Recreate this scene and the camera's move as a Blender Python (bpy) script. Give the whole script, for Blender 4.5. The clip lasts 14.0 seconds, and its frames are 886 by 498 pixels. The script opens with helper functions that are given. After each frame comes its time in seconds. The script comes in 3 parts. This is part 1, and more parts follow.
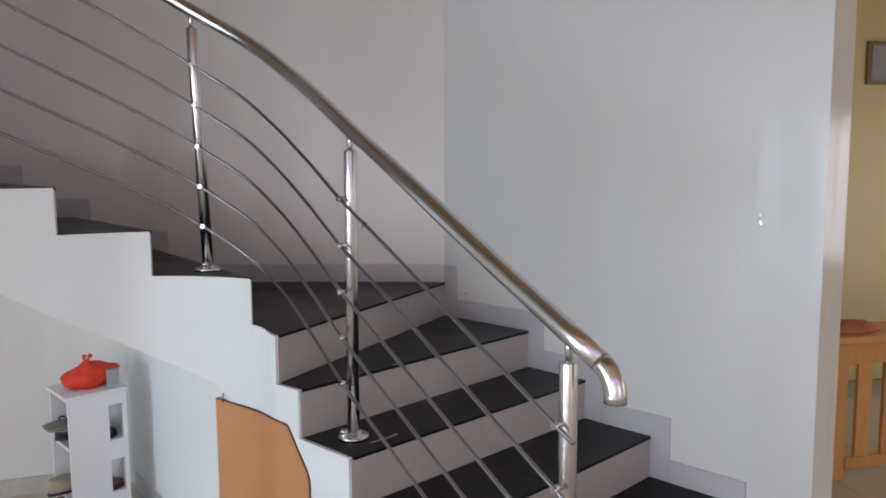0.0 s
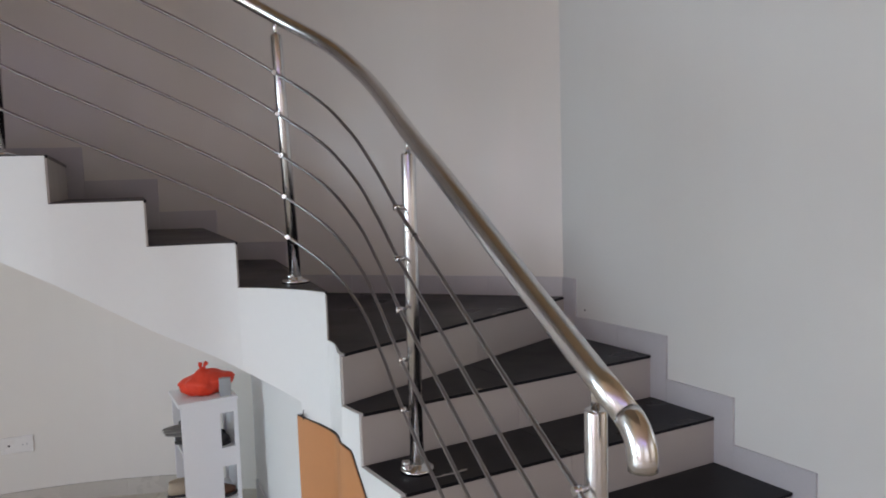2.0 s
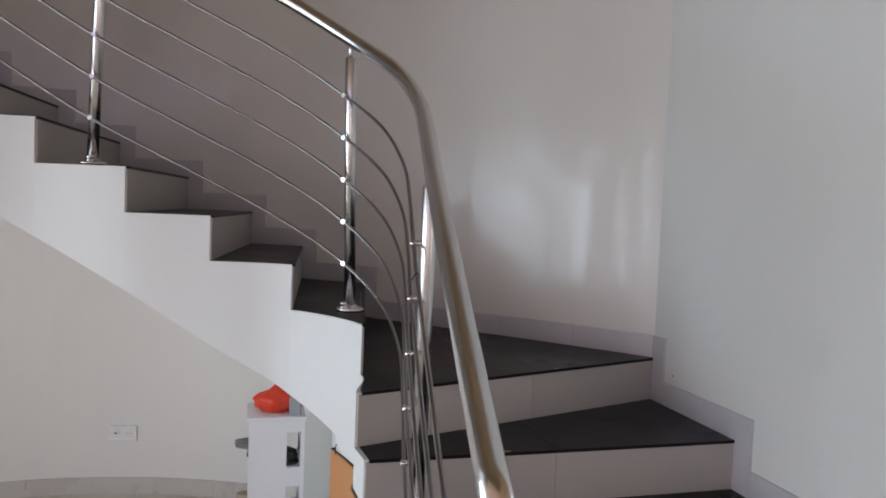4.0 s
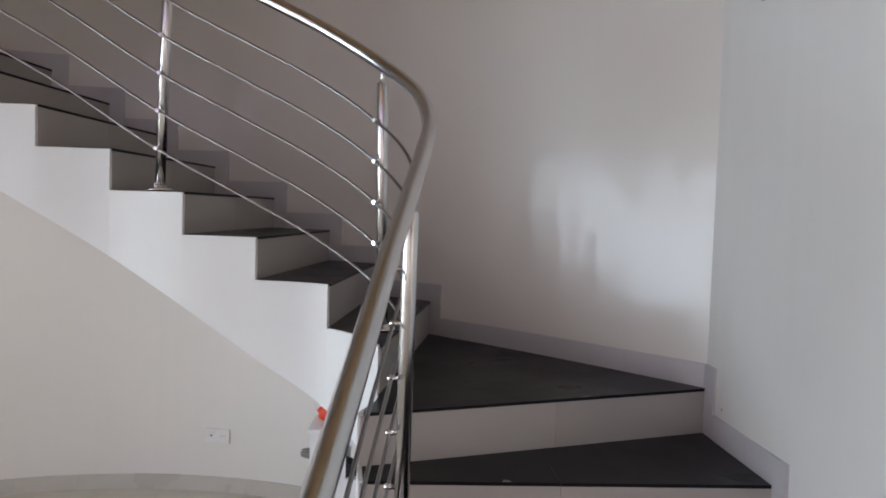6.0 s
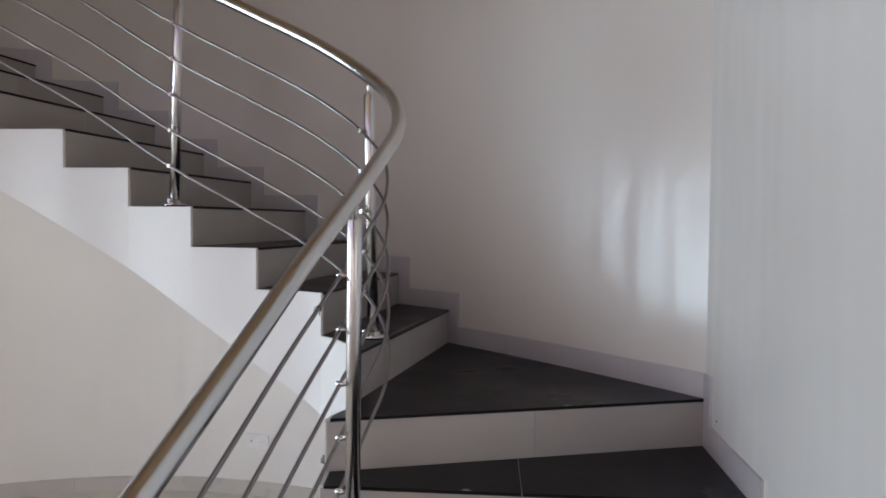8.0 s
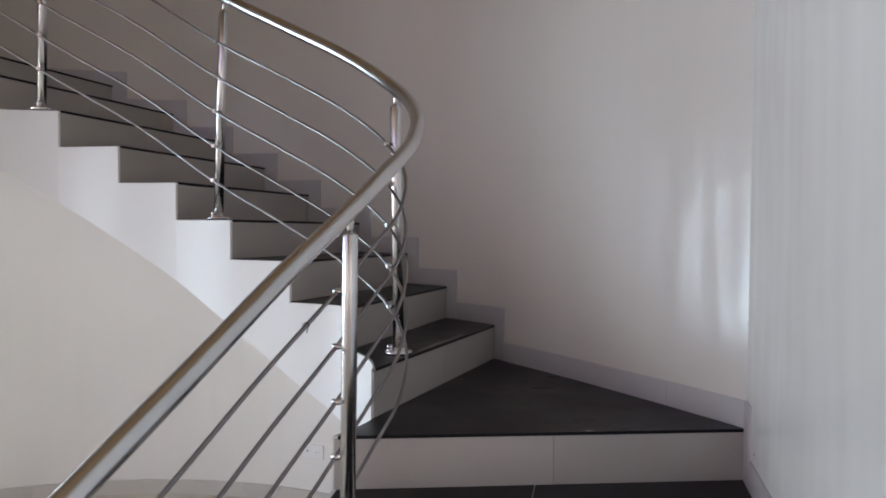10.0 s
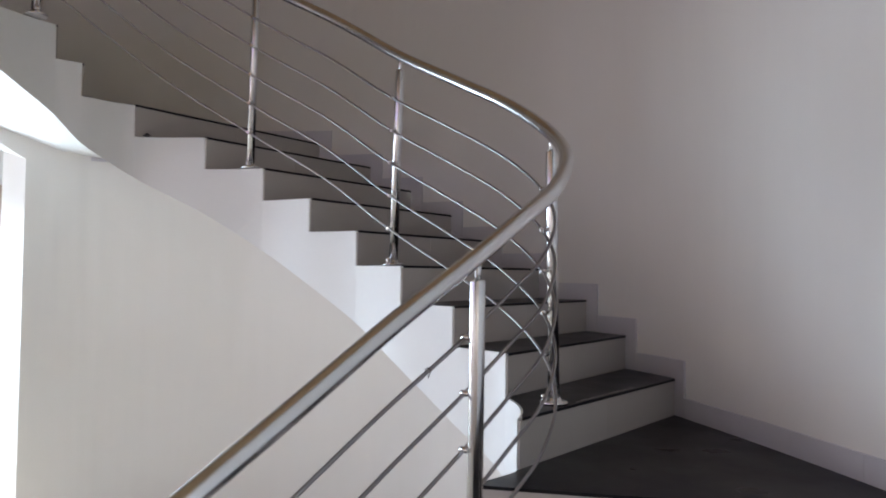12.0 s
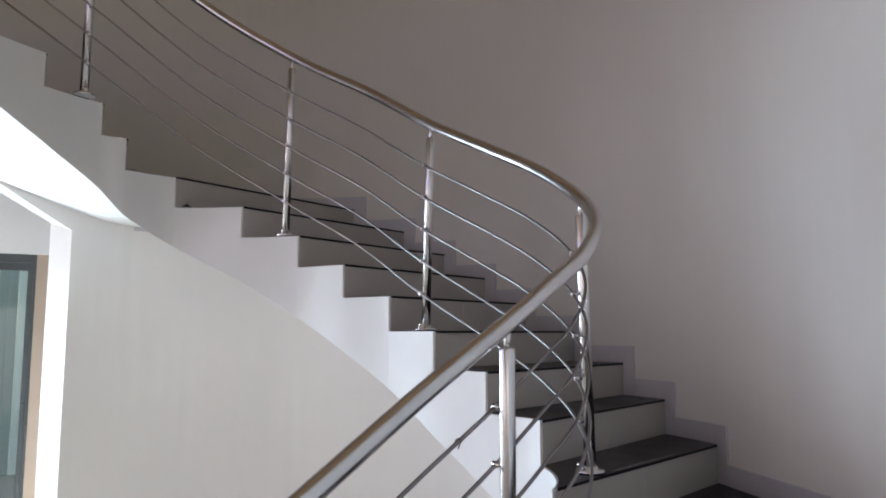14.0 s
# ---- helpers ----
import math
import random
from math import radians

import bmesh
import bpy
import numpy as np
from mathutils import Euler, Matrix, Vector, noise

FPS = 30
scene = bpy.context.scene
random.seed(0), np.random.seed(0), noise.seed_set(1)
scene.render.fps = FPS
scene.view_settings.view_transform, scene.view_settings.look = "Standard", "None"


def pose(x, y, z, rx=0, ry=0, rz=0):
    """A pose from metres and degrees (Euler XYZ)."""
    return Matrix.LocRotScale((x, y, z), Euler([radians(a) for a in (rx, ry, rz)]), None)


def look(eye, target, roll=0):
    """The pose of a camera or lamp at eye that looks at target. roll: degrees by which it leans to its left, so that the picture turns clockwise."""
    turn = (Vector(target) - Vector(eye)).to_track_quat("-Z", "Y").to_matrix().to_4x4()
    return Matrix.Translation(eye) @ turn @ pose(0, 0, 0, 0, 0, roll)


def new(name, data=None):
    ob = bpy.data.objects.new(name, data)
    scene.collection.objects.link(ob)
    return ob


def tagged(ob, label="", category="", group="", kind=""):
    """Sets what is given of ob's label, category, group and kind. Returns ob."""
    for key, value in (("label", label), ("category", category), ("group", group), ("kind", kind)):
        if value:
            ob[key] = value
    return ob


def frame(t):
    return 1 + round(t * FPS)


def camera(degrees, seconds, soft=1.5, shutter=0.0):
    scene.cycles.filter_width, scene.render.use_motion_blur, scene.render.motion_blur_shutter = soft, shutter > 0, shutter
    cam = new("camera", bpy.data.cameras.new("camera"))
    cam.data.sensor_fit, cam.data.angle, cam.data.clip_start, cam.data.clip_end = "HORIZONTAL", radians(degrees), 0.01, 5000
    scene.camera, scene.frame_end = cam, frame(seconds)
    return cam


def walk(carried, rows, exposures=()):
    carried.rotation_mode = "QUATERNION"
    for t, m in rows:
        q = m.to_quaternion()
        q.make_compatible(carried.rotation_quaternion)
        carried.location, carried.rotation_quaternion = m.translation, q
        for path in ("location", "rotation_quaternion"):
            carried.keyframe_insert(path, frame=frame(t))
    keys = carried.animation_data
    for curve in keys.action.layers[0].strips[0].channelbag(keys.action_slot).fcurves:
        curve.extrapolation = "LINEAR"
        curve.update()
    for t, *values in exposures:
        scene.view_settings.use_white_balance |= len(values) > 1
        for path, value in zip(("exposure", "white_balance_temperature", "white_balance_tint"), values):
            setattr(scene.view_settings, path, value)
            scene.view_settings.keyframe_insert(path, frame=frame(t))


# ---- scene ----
cam = camera(61.7, 14.0, soft=1.8, shutter=0.4)
PATH = [
    (0, (-0.231, 0.418, 1.624), (0.286, 2.338, 1.412), -0.3),
    (0.5, (-0.129, 0.495, 1.631), (0.315, 2.434, 1.423), -1.2),
    (1, (-0.01, 0.536, 1.629), (0.284, 2.506, 1.451), -1.7),
    (1.5, (0.138, 0.538, 1.626), (0.19, 2.53, 1.455), -0.9),
    (2, (0.224, 0.641, 1.608), (0.209, 2.632, 1.423), -1.8),
    (2.5, (0.277, 0.721, 1.618), (0.26, 2.719, 1.518), -0.4),
    (3, (0.38, 0.775, 1.637), (0.226, 2.766, 1.52), -1.8),
    (3.2, (0.456, 0.795, 1.623), (0.206, 2.776, 1.516), -0.5),
    (5.5, (0.996, 1.077, 1.678), (0.189, 2.903, 1.558), 0.8),
    (6, (1.139, 1.09, 1.694), (0.211, 2.859, 1.592), 1.8),
    (6.5, (1.197, 1.074, 1.705), (0.226, 2.817, 1.568), 1.3),
    (7, (1.306, 1.183, 1.682), (0.288, 2.901, 1.587), 1.5),
    (9.5, (1.674, 1.445, 1.7), (0.324, 2.917, 1.612), -0.5),
    (10, (1.693, 1.563, 1.704), (0.313, 3.01, 1.652), 0.5),
    (10.5, (1.759, 1.607, 1.711), (0.301, 2.976, 1.704), 0.2),
    (11, (1.862, 1.64, 1.712), (0.245, 2.817, 1.717), 0.8),
    (11.5, (1.819, 1.754, 1.708), (0.129, 2.823, 1.74), 1.2),
    (12, (1.833, 1.789, 1.709), (0.085, 2.759, 1.773), 0.7),
    (12.5, (1.844, 1.799, 1.713), (0.063, 2.702, 1.83), 0.4),
    (13, (1.858, 1.803, 1.723), (0.065, 2.672, 1.889), -0.1),
    (13.5, (1.86, 1.813, 1.726), (0.083, 2.707, 1.93), -0.1),
    (14, (1.855, 1.805, 1.733), (0.071, 2.68, 1.956), 0.0),
]
EXPOSURE = [(0.0, -0.15, 7000, 22), (2.0, -0.24, 7120, 22), (6.5, -0.04, 6970, 21), (9.5, 0.06, 6820, 20.5), (11.0, 0.17, 6720, 20.5), (14.0, 0.22, 6560, 20.5)]
walk(cam, [(t, look(eye, target, roll)) for t, eye, target, roll in PATH], EXPOSURE)

# light: daylight through the garden door, front openings and long high window; added fills
world = bpy.data.worlds.new("sky")
scene.world = world
world.use_nodes = True
wn = world.node_tree.nodes
sky = wn.new("ShaderNodeTexSky")
sky.sky_type, sky.sun_disc = "NISHITA", False
sky.sun_elevation, sky.sun_rotation = radians(48), radians(250)
wn["Background"].inputs[1].default_value = 0.12
world.node_tree.links.new(sky.outputs[0], wn["Background"].inputs[0])

sun = new("sun", bpy.data.lights.new("sun", "SUN"))
sun.data.energy, sun.data.angle, sun.data.color = 3.5, radians(0.5), (1.0, 0.95, 0.88)
sun.matrix_world = look((-9, -3, 11), (0, 0, 0))


def window_lamp(name, eye, target, w, h, power, color):
    lamp = new(name, bpy.data.lights.new(name, "AREA"))
    lamp.data.shape, lamp.data.size, lamp.data.size_y = "RECTANGLE", w, h
    lamp.data.energy, lamp.data.color = power, color
    lamp.matrix_world = look(eye, target)
    return lamp


window_lamp("door_daylight", (-4.60, -0.05, 1.20), (0, 0.67, -0.6), 2.50, 2.0, 148, (0.62, 0.84, 1.0))
window_lamp("front_daylight", (-3.35, -3.42, 1.25), (-1.4, 3, -0.6), 1.8, 2.1, 44, (0.86, 0.86, 1.0))
window_lamp("hall_daylight", (-1.1, -3.42, 1.25), (-1.0, 3, -0.6), 2.5, 2.1, 11, (0.92, 0.88, 0.92))
# fill in an unseen south-east opening, widened so posts reflect less black
window_lamp("side_daylight", (2.4, -3.42, 1.25), (1.6, 3, -0.4), 3.0, 2.1, 26, (0.86, 0.88, 0.94))
window_lamp("clerestory_daylight", (0.3, -3.42, 3.10), (-1.0, 4.2, 2.3), 6.6, 0.6, 21, (0.50, 0.40, 1.0))
# added fill from the unseen east side, lifts dark reflections in the posts
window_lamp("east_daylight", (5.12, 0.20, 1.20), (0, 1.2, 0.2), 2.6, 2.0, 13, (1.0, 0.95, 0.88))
# added fill that brightens the olive room; its source is made up
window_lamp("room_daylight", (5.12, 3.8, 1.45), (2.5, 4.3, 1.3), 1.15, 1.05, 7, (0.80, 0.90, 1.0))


# ---------------------------------------------------------------- materials
def material(name, base, rough=0.5, metal=0.0, spread=0.06, scale=3.0, grain=60.0, bump=0.05, rough_spread=0.1, specular=0.5, coat=0.0, per_piece=0.0, stretch=(1, 1, 1)):
    m = bpy.data.materials.new(name)
    m.use_nodes = True
    nt = m.node_tree
    b = nt.nodes["Principled BSDF"]
    b.inputs["Metallic"].default_value = metal
    b.inputs["Specular IOR Level"].default_value = specular
    b.inputs["Coat Weight"].default_value = coat
    b.inputs["Coat Roughness"].default_value = 0.15
    co = nt.nodes.new("ShaderNodeTexCoord")
    mp = nt.nodes.new("ShaderNodeMapping")
    mp.inputs["Scale"].default_value = stretch
    nt.links.new(co.outputs["Object"], mp.inputs[0])
    big = nt.nodes.new("ShaderNodeTexNoise")
    big.inputs["Scale"].default_value, big.inputs["Detail"].default_value = scale, 4
    fine = nt.nodes.new("ShaderNodeTexNoise")
    fine.inputs["Scale"].default_value, fine.inputs["Detail"].default_value = grain, 3
    for n in (big, fine):
        nt.links.new(mp.outputs[0], n.inputs["Vector"])
    mix = nt.nodes.new("ShaderNodeMath")
    mix.operation = "MULTIPLY_ADD"
    nt.links.new(fine.outputs[0], mix.inputs[0])
    mix.inputs[1].default_value = 0.4
    nt.links.new(big.outputs[0], mix.inputs[2])
    ramp = nt.nodes.new("ShaderNodeMapRange")
    ramp.inputs[1].default_value, ramp.inputs[2].default_value = 0.2, 1.2
    ramp.inputs[3].default_value, ramp.inputs[4].default_value = 1 - spread, 1 + spread
    nt.links.new(mix.outputs[0], ramp.inputs[0])
    val = ramp.outputs[0]
    if per_piece:
        info = nt.nodes.new("ShaderNodeObjectInfo")
        pr = nt.nodes.new("ShaderNodeMapRange")
        pr.inputs[3].default_value, pr.inputs[4].default_value = 1 - per_piece, 1 + per_piece
        nt.links.new(info.outputs["Random"], pr.inputs[0])
        mu = nt.nodes.new("ShaderNodeMath")
        mu.operation = "MULTIPLY"
        nt.links.new(val, mu.inputs[0])
        nt.links.new(pr.outputs[0], mu.inputs[1])
        val = mu.outputs[0]
    col = nt.nodes.new("ShaderNodeVectorMath")
    col.operation = "SCALE"
    col.inputs[0].default_value = base
    nt.links.new(val, col.inputs["Scale"])
    nt.links.new(col.outputs[0], b.inputs["Base Color"])
    rr = nt.nodes.new("ShaderNodeMapRange")
    rr.inputs[1].default_value, rr.inputs[2].default_value = 0.1, 0.9
    rr.inputs[3].default_value, rr.inputs[4].default_value = max(0.02, rough - rough_spread), min(1, rough + rough_spread)
    nt.links.new(big.outputs[0], rr.inputs[0])
    nt.links.new(rr.outputs[0], b.inputs["Roughness"])
    if bump:
        bp = nt.nodes.new("ShaderNodeBump")
        bp.inputs["Strength"].default_value, bp.inputs["Distance"].default_value = bump, 0.01
        nt.links.new(mix.outputs[0], bp.inputs["Height"])
        nt.links.new(bp.outputs[0], b.inputs["Normal"])
    return m




def uneven(mat, streak=0.0007, wave=0.004):
    """Adds hand-trowelled unevenness: broad waves and narrow upright streaks, heights in metres."""
    nt = mat.node_tree
    b = nt.nodes["Principled BSDF"]
    co = nt.nodes.new("ShaderNodeTexCoord")
    mp = nt.nodes.new("ShaderNodeMapping")
    mp.inputs["Scale"].default_value = (1, 1, 0.07)
    nt.links.new(co.outputs["Object"], mp.inputs[0])
    streaks = nt.nodes.new("ShaderNodeTexNoise")
    streaks.inputs["Scale"].default_value, streaks.inputs["Detail"].default_value = 7.0, 1.0
    nt.links.new(mp.outputs[0], streaks.inputs["Vector"])
    waves = nt.nodes.new("ShaderNodeTexNoise")
    waves.inputs["Scale"].default_value, waves.inputs["Detail"].default_value = 2.2, 2.0
    nt.links.new(co.outputs["Object"], waves.inputs["Vector"])
    normal = None
    for node, height in ((waves, wave), (streaks, streak)):
        bp = nt.nodes.new("ShaderNodeBump")
        bp.inputs["Strength"].default_value, bp.inputs["Distance"].default_value = 1.0, height
        nt.links.new(node.outputs[0], bp.inputs["Height"])
        if normal is not None:
            nt.links.new(normal, bp.inputs["Normal"])
        normal = bp.outputs[0]
    nt.links.new(normal, b.inputs["Normal"])
    return mat


M_WHITE = uneven(material("satin_white_paint", (0.768, 0.778, 0.748), 0.21, spread=0.022, scale=2.2, grain=12, bump=0.0, rough_spread=0.05, specular=0.43, stretch=(1, 1, 0.09)), 0.004, 0.010)
M_ROUND = uneven(material("satin_cream_white_paint", (0.775, 0.762, 0.715), 0.21, spread=0.022, scale=2.2, grain=12, bump=0.0, rough_spread=0.04, specular=0.45, stretch=(1, 1, 0.09)), 0.0085, 0.015)
M_STAIR = material("white_wall_paint", (0.785, 0.815, 0.805), 0.6, spread=0.03, scale=2.0, grain=40, bump=0.06)
# hall walls out of view; cream picked for a warm, brighter bounce
M_CREAM = material("cream_bounce_tint", (0.78, 0.70, 0.58), 0.6, spread=0.03, scale=1.4, grain=14, bump=0.05)
M_OLIVE = material("olive_wall_paint", (0.74, 0.63, 0.34), 0.6, spread=0.05, scale=2.0, grain=40, bump=0.05)
M_PASSAGE = material("passage_paint", (0.87, 0.88, 0.86), 0.7, spread=0.02, scale=2.0, grain=40, bump=0.04)
# ceilings are never in view; tan chosen so their bounce warms the upper wall
M_CEIL = material("tan_bounce_tint", (0.67, 0.48, 0.30), 0.8, spread=0.02, scale=2.0, grain=40, bump=0.04)
M_TREAD = material("dark_stair_tile", (0.0095, 0.009, 0.0115), 0.32, specular=0.14, spread=0.25, scale=5, grain=120, bump=0.05, rough_spread=0.10, per_piece=0.15)
M_RISER = material("pale_riser_tile", (0.47, 0.445, 0.42), 0.36, spread=0.05, scale=5, grain=90, bump=0.04, per_piece=0.04)
M_SKIRT = material("grey_skirting_tile", (0.565, 0.56, 0.58), 0.35, spread=0.06, scale=7, grain=90, bump=0.04, per_piece=0.02)
M_FLOOR = material("pale_floor_tile", (0.62, 0.58, 0.49), 0.22, spread=0.06, scale=4, grain=60, bump=0.02, per_piece=0.04)
M_LOWSKIRT = material("grey_beige_skirting_tile", (0.53, 0.51, 0.46), 0.3, spread=0.07, scale=5, grain=60, bump=0.03, per_piece=0.03)
M_GROUT = material("grout", (0.44, 0.42, 0.37), 0.9, spread=0.1, scale=20, grain=200, bump=0.1)
M_STEEL = material("polished_steel", (0.70, 0.70, 0.70), 0.23, metal=1.0, spread=0.05, scale=10, grain=150, bump=0.012, rough_spread=0.05)
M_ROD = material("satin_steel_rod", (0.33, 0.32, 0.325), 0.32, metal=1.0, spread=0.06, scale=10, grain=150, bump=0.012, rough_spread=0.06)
M_PANEL = material("orange_brown_board", (0.56, 0.25, 0.10), 0.5, spread=0.07, scale=4, grain=70, bump=0.05)
M_MORTAR = material("dried_mortar", (0.40, 0.38, 0.36), 0.9, spread=0.2, scale=30, grain=160, bump=0.2)
M_DARK = material("dark_gap", (0.03, 0.028, 0.025), 0.8, spread=0.1)
M_SHELF = material("white_melamine", (0.78, 0.79, 0.80), 0.4, spread=0.02, scale=4, grain=50, bump=0.02)
M_RED = material("red_plastic_bag", (0.80, 0.055, 0.02), 0.35, spread=0.12, scale=18, grain=70, bump=0.5)
M_GREY = material("grey_card", (0.34, 0.36, 0.37), 0.6, spread=0.05)
M_SHOE_D = material("dark_shoe_leather", (0.03, 0.03, 0.032), 0.5, spread=0.2, scale=25)
M_SHOE_B = material("brown_shoe_leather", (0.16, 0.07, 0.035), 0.5, spread=0.2, scale=25)
M_SHOE_T = material("beige_shoe_cloth", (0.42, 0.34, 0.25), 0.8, spread=0.15, scale=25)
M_SANDAL = material("grey_sandal_rubber", (0.26, 0.25, 0.23), 0.7, spread=0.25, scale=30)
M_PLAST = material("white_switch_plastic", (0.80, 0.80, 0.78), 0.3, spread=0.01, bump=0.0)
M_ALU = material("dark_aluminium", (0.10, 0.115, 0.12), 0.4, metal=0.6, spread=0.06, scale=8)
M_PINE = material("varnished_pine", (0.66, 0.33, 0.10), 0.35, spread=0.25, scale=6, grain=40, bump=0.05, stretch=(1, 1, 0.15), per_piece=0.1)
M_CLOTH = material("orange_pink_cloth", (0.55, 0.20, 0.10), 0.9, spread=0.3, scale=12)
M_VENT = material("brown_grille_frame", (0.24, 0.19, 0.13), 0.6, spread=0.15, scale=8)
M_POST = material("beige_post_paint", (0.50, 0.40, 0.31), 0.6, spread=0.06, scale=4, grain=60, bump=0.04)
M_GRND = material("garden_paving", (0.34, 0.35, 0.30), 0.9, spread=0.2, scale=2, bump=0.1)
M_FENCE = material("pale_green_boards", (0.42, 0.56, 0.53), 0.7, spread=0.3, scale=2.2, grain=30, bump=0.1, stretch=(1, 1, 0.05))

# each board of the garden screen has its own weathered tint
fence = M_FENCE.node_tree
tints = fence.nodes.new("ShaderNodeValToRGB")
tints.color_ramp.interpolation = "CONSTANT"
tints.color_ramp.elements[0].color = (0.20, 0.30, 0.30, 1)
tints.color_ramp.elements[1].position, tints.color_ramp.elements[1].color = 0.66, (0.62, 0.60, 0.47, 1)
tints.color_ramp.elements.new(0.33).color = (0.48, 0.62, 0.60, 1)
island = fence.nodes.new("ShaderNodeNewGeometry")
fence.links.new(island.outputs["Random Per Island"], tints.inputs[0])
fence.links.new(tints.outputs[0], next(n for n in fence.nodes if n.type == "VECT_MATH").inputs[0])

M_GLASS = bpy.data.materials.new("clear_glass")
M_GLASS.use_nodes = True
gb = M_GLASS.node_tree.nodes["Principled BSDF"]
gb.inputs["Base Color"].default_value = (0.86, 0.95, 0.93, 1)
gb.inputs["Roughness"].default_value, gb.inputs["Transmission Weight"].default_value, gb.inputs["IOR"].default_value = 0.02, 1.0, 1.45


# ---------------------------------------------------------------- mesh helpers
def mesh_of(name, bm, mat, smooth=False):
    bmesh.ops.recalc_face_normals(bm, faces=bm.faces)
    me = bpy.data.meshes.new(name)
    bm.to_mesh(me)
    bm.free()
    me.materials.append(mat)
    if smooth:
        for p in me.polygons:
            p.use_smooth = True
    return me


def part(name, bm, mat, parent=None, label="", smooth=False):
    ob = new(name, mesh_of(name, bm, mat, smooth))
    if parent is not None:
        ob.parent = parent
    return tagged(ob, label)


def thing(name, label, category, group="", kind=""):
    return tagged(new(name), label, category, group, kind)


def prism(bm, poly, z0, z1):
    """An upright prism over a plan polygon; z0 and z1 may be lists, one height a corner."""
    n = len(poly)
    lo = z0 if isinstance(z0, (list, tuple)) else [z0] * n
    hi = z1 if isinstance(z1, (list, tuple)) else [z1] * n
    a = [bm.verts.new((x, y, z)) for (x, y), z in zip(poly, lo)]
    b = [bm.verts.new((x, y, z)) for (x, y), z in zip(poly, hi)]
    bm.faces.new(a[::-1])
    bm.faces.new(b)
    for i in range(n):
        j = (i + 1) % n
        bm.faces.new((a[i], a[j], b[j], b[i]))


def box(bm, lo, hi, m=None, bevel=0.0):
    r = bmesh.ops.create_cube(bm, size=1.0)
    t = Matrix.Translation([(a + b) / 2 for a, b in zip(lo, hi)]) @ Matrix.Diagonal([abs(b - a) for a, b in zip(lo, hi)] + [1])
    bmesh.ops.transform(bm, matrix=(m @ t) if m else t, verts=r["verts"])
    if bevel:
        edges = list({e for v in r["verts"] for e in v.link_edges})
        bmesh.ops.bevel(bm, geom=edges, offset=bevel, segments=2, affect="EDGES", profile=0.5)


def tube(bm, pts, radius, sides=14, cap=True):
    """A round bar along a line of points; radius may be a list."""
    pts = [Vector(p) for p in pts]
    rad = radius if isinstance(radius, (list, tuple)) else [radius] * len(pts)
    t0 = (pts[1] - pts[0]).normalized()
    side = t0.cross(Vector((0, 0, 1)))
    side = side.normalized() if side.length > 1e-4 else Vector((1, 0, 0))
    rings = []
    for i, p in enumerate(pts):
        t = (pts[min(i + 1, len(pts) - 1)] - pts[max(i - 1, 0)]).normalized()
        side = (side - t * side.dot(t)).normalized()
        up = side.cross(t)
        rings.append([bm.verts.new(p + rad[i] * (math.cos(k * math.tau / sides) * side + math.sin(k * math.tau / sides) * up)) for k in range(sides)])
    for a, b in zip(rings, rings[1:]):
        for k in range(sides):
            bm.faces.new((a[k], a[(k + 1) % sides], b[(k + 1) % sides], b[k]))
    if cap:
        bm.faces.new(rings[0][::-1])
        bm.faces.new(rings[-1])


def lathe(bm, rows, sides=20, m=None):
    """A turned body about z from rows of (radius, height)."""
    rings = []
    for r, z in rows:
        ring = [Vector((r * math.cos(k * math.tau / sides), r * math.sin(k * math.tau / sides), z)) for k in range(sides)]
        rings.append([bm.verts.new(m @ v if m else v) for v in ring])
    for a, b in zip(rings, rings[1:]):
        for k in range(sides):
            bm.faces.new((a[k], a[(k + 1) % sides], b[(k + 1) % sides], b[k]))
    bm.faces.new(rings[0][::-1])
    bm.faces.new(rings[-1])


def spline(pts, steps=8):
    """A smooth line through points (centripetal), with steps pieces between each two."""
    P = [Vector(p) for p in pts]
    P = [2 * P[0] - P[1]] + P + [2 * P[-1] - P[-2]]
    out = []
    for i in range(1, len(P) - 2):
        p0, p1, p2, p3 = P[i - 1 : i + 3]
        t = [0.0]
        for a, b in ((p0, p1), (p1, p2), (p2, p3)):
            t.append(t[-1] + max(1e-4, (b - a).length) ** 0.5)
        for k in range(steps):
            u = t[1] + (t[2] - t[1]) * k / steps
            a1 = p0.lerp(p1, (u - t[0]) / (t[1] - t[0]))
            a2 = p1.lerp(p2, (u - t[1]) / (t[2] - t[1]))
            a3 = p2.lerp(p3, (u - t[2]) / (t[3] - t[2]))
            b1 = a1.lerp(a2, (u - t[0]) / (t[2] - t[0]))
            b2 = a2.lerp(a3, (u - t[1]) / (t[3] - t[1]))
            out.append(b1.lerp(b2, (u - t[1]) / (t[2] - t[1])))
    out.append(P[-2])
    return out


# ---------------------------------------------------------------- plan
CX, CY, R = -1.1, 1.985, 2.487          # the round of the stair well
TOP = 5.4                              # ceiling of the stair well
LOW = 2.75                             # ceiling of the side room
HALL = 3.60                            # ceiling of the hall
WALL_END, CORNER = Vector((1.648, 2.478)), Vector((0.745, 4.012))
ALONG = (CORNER - WALL_END).normalized()
OUTN = Vector((-ALONG.y, ALONG.x)) * -1  # away from the stairs
RISE, FIRST = 0.17, 0.21


def ring(deg, r=R):
    return Vector((CX + r * math.cos(radians(deg)), CY + r * math.sin(radians(deg))))


def level(n):
    return FIRST + RISE * (n - 1)


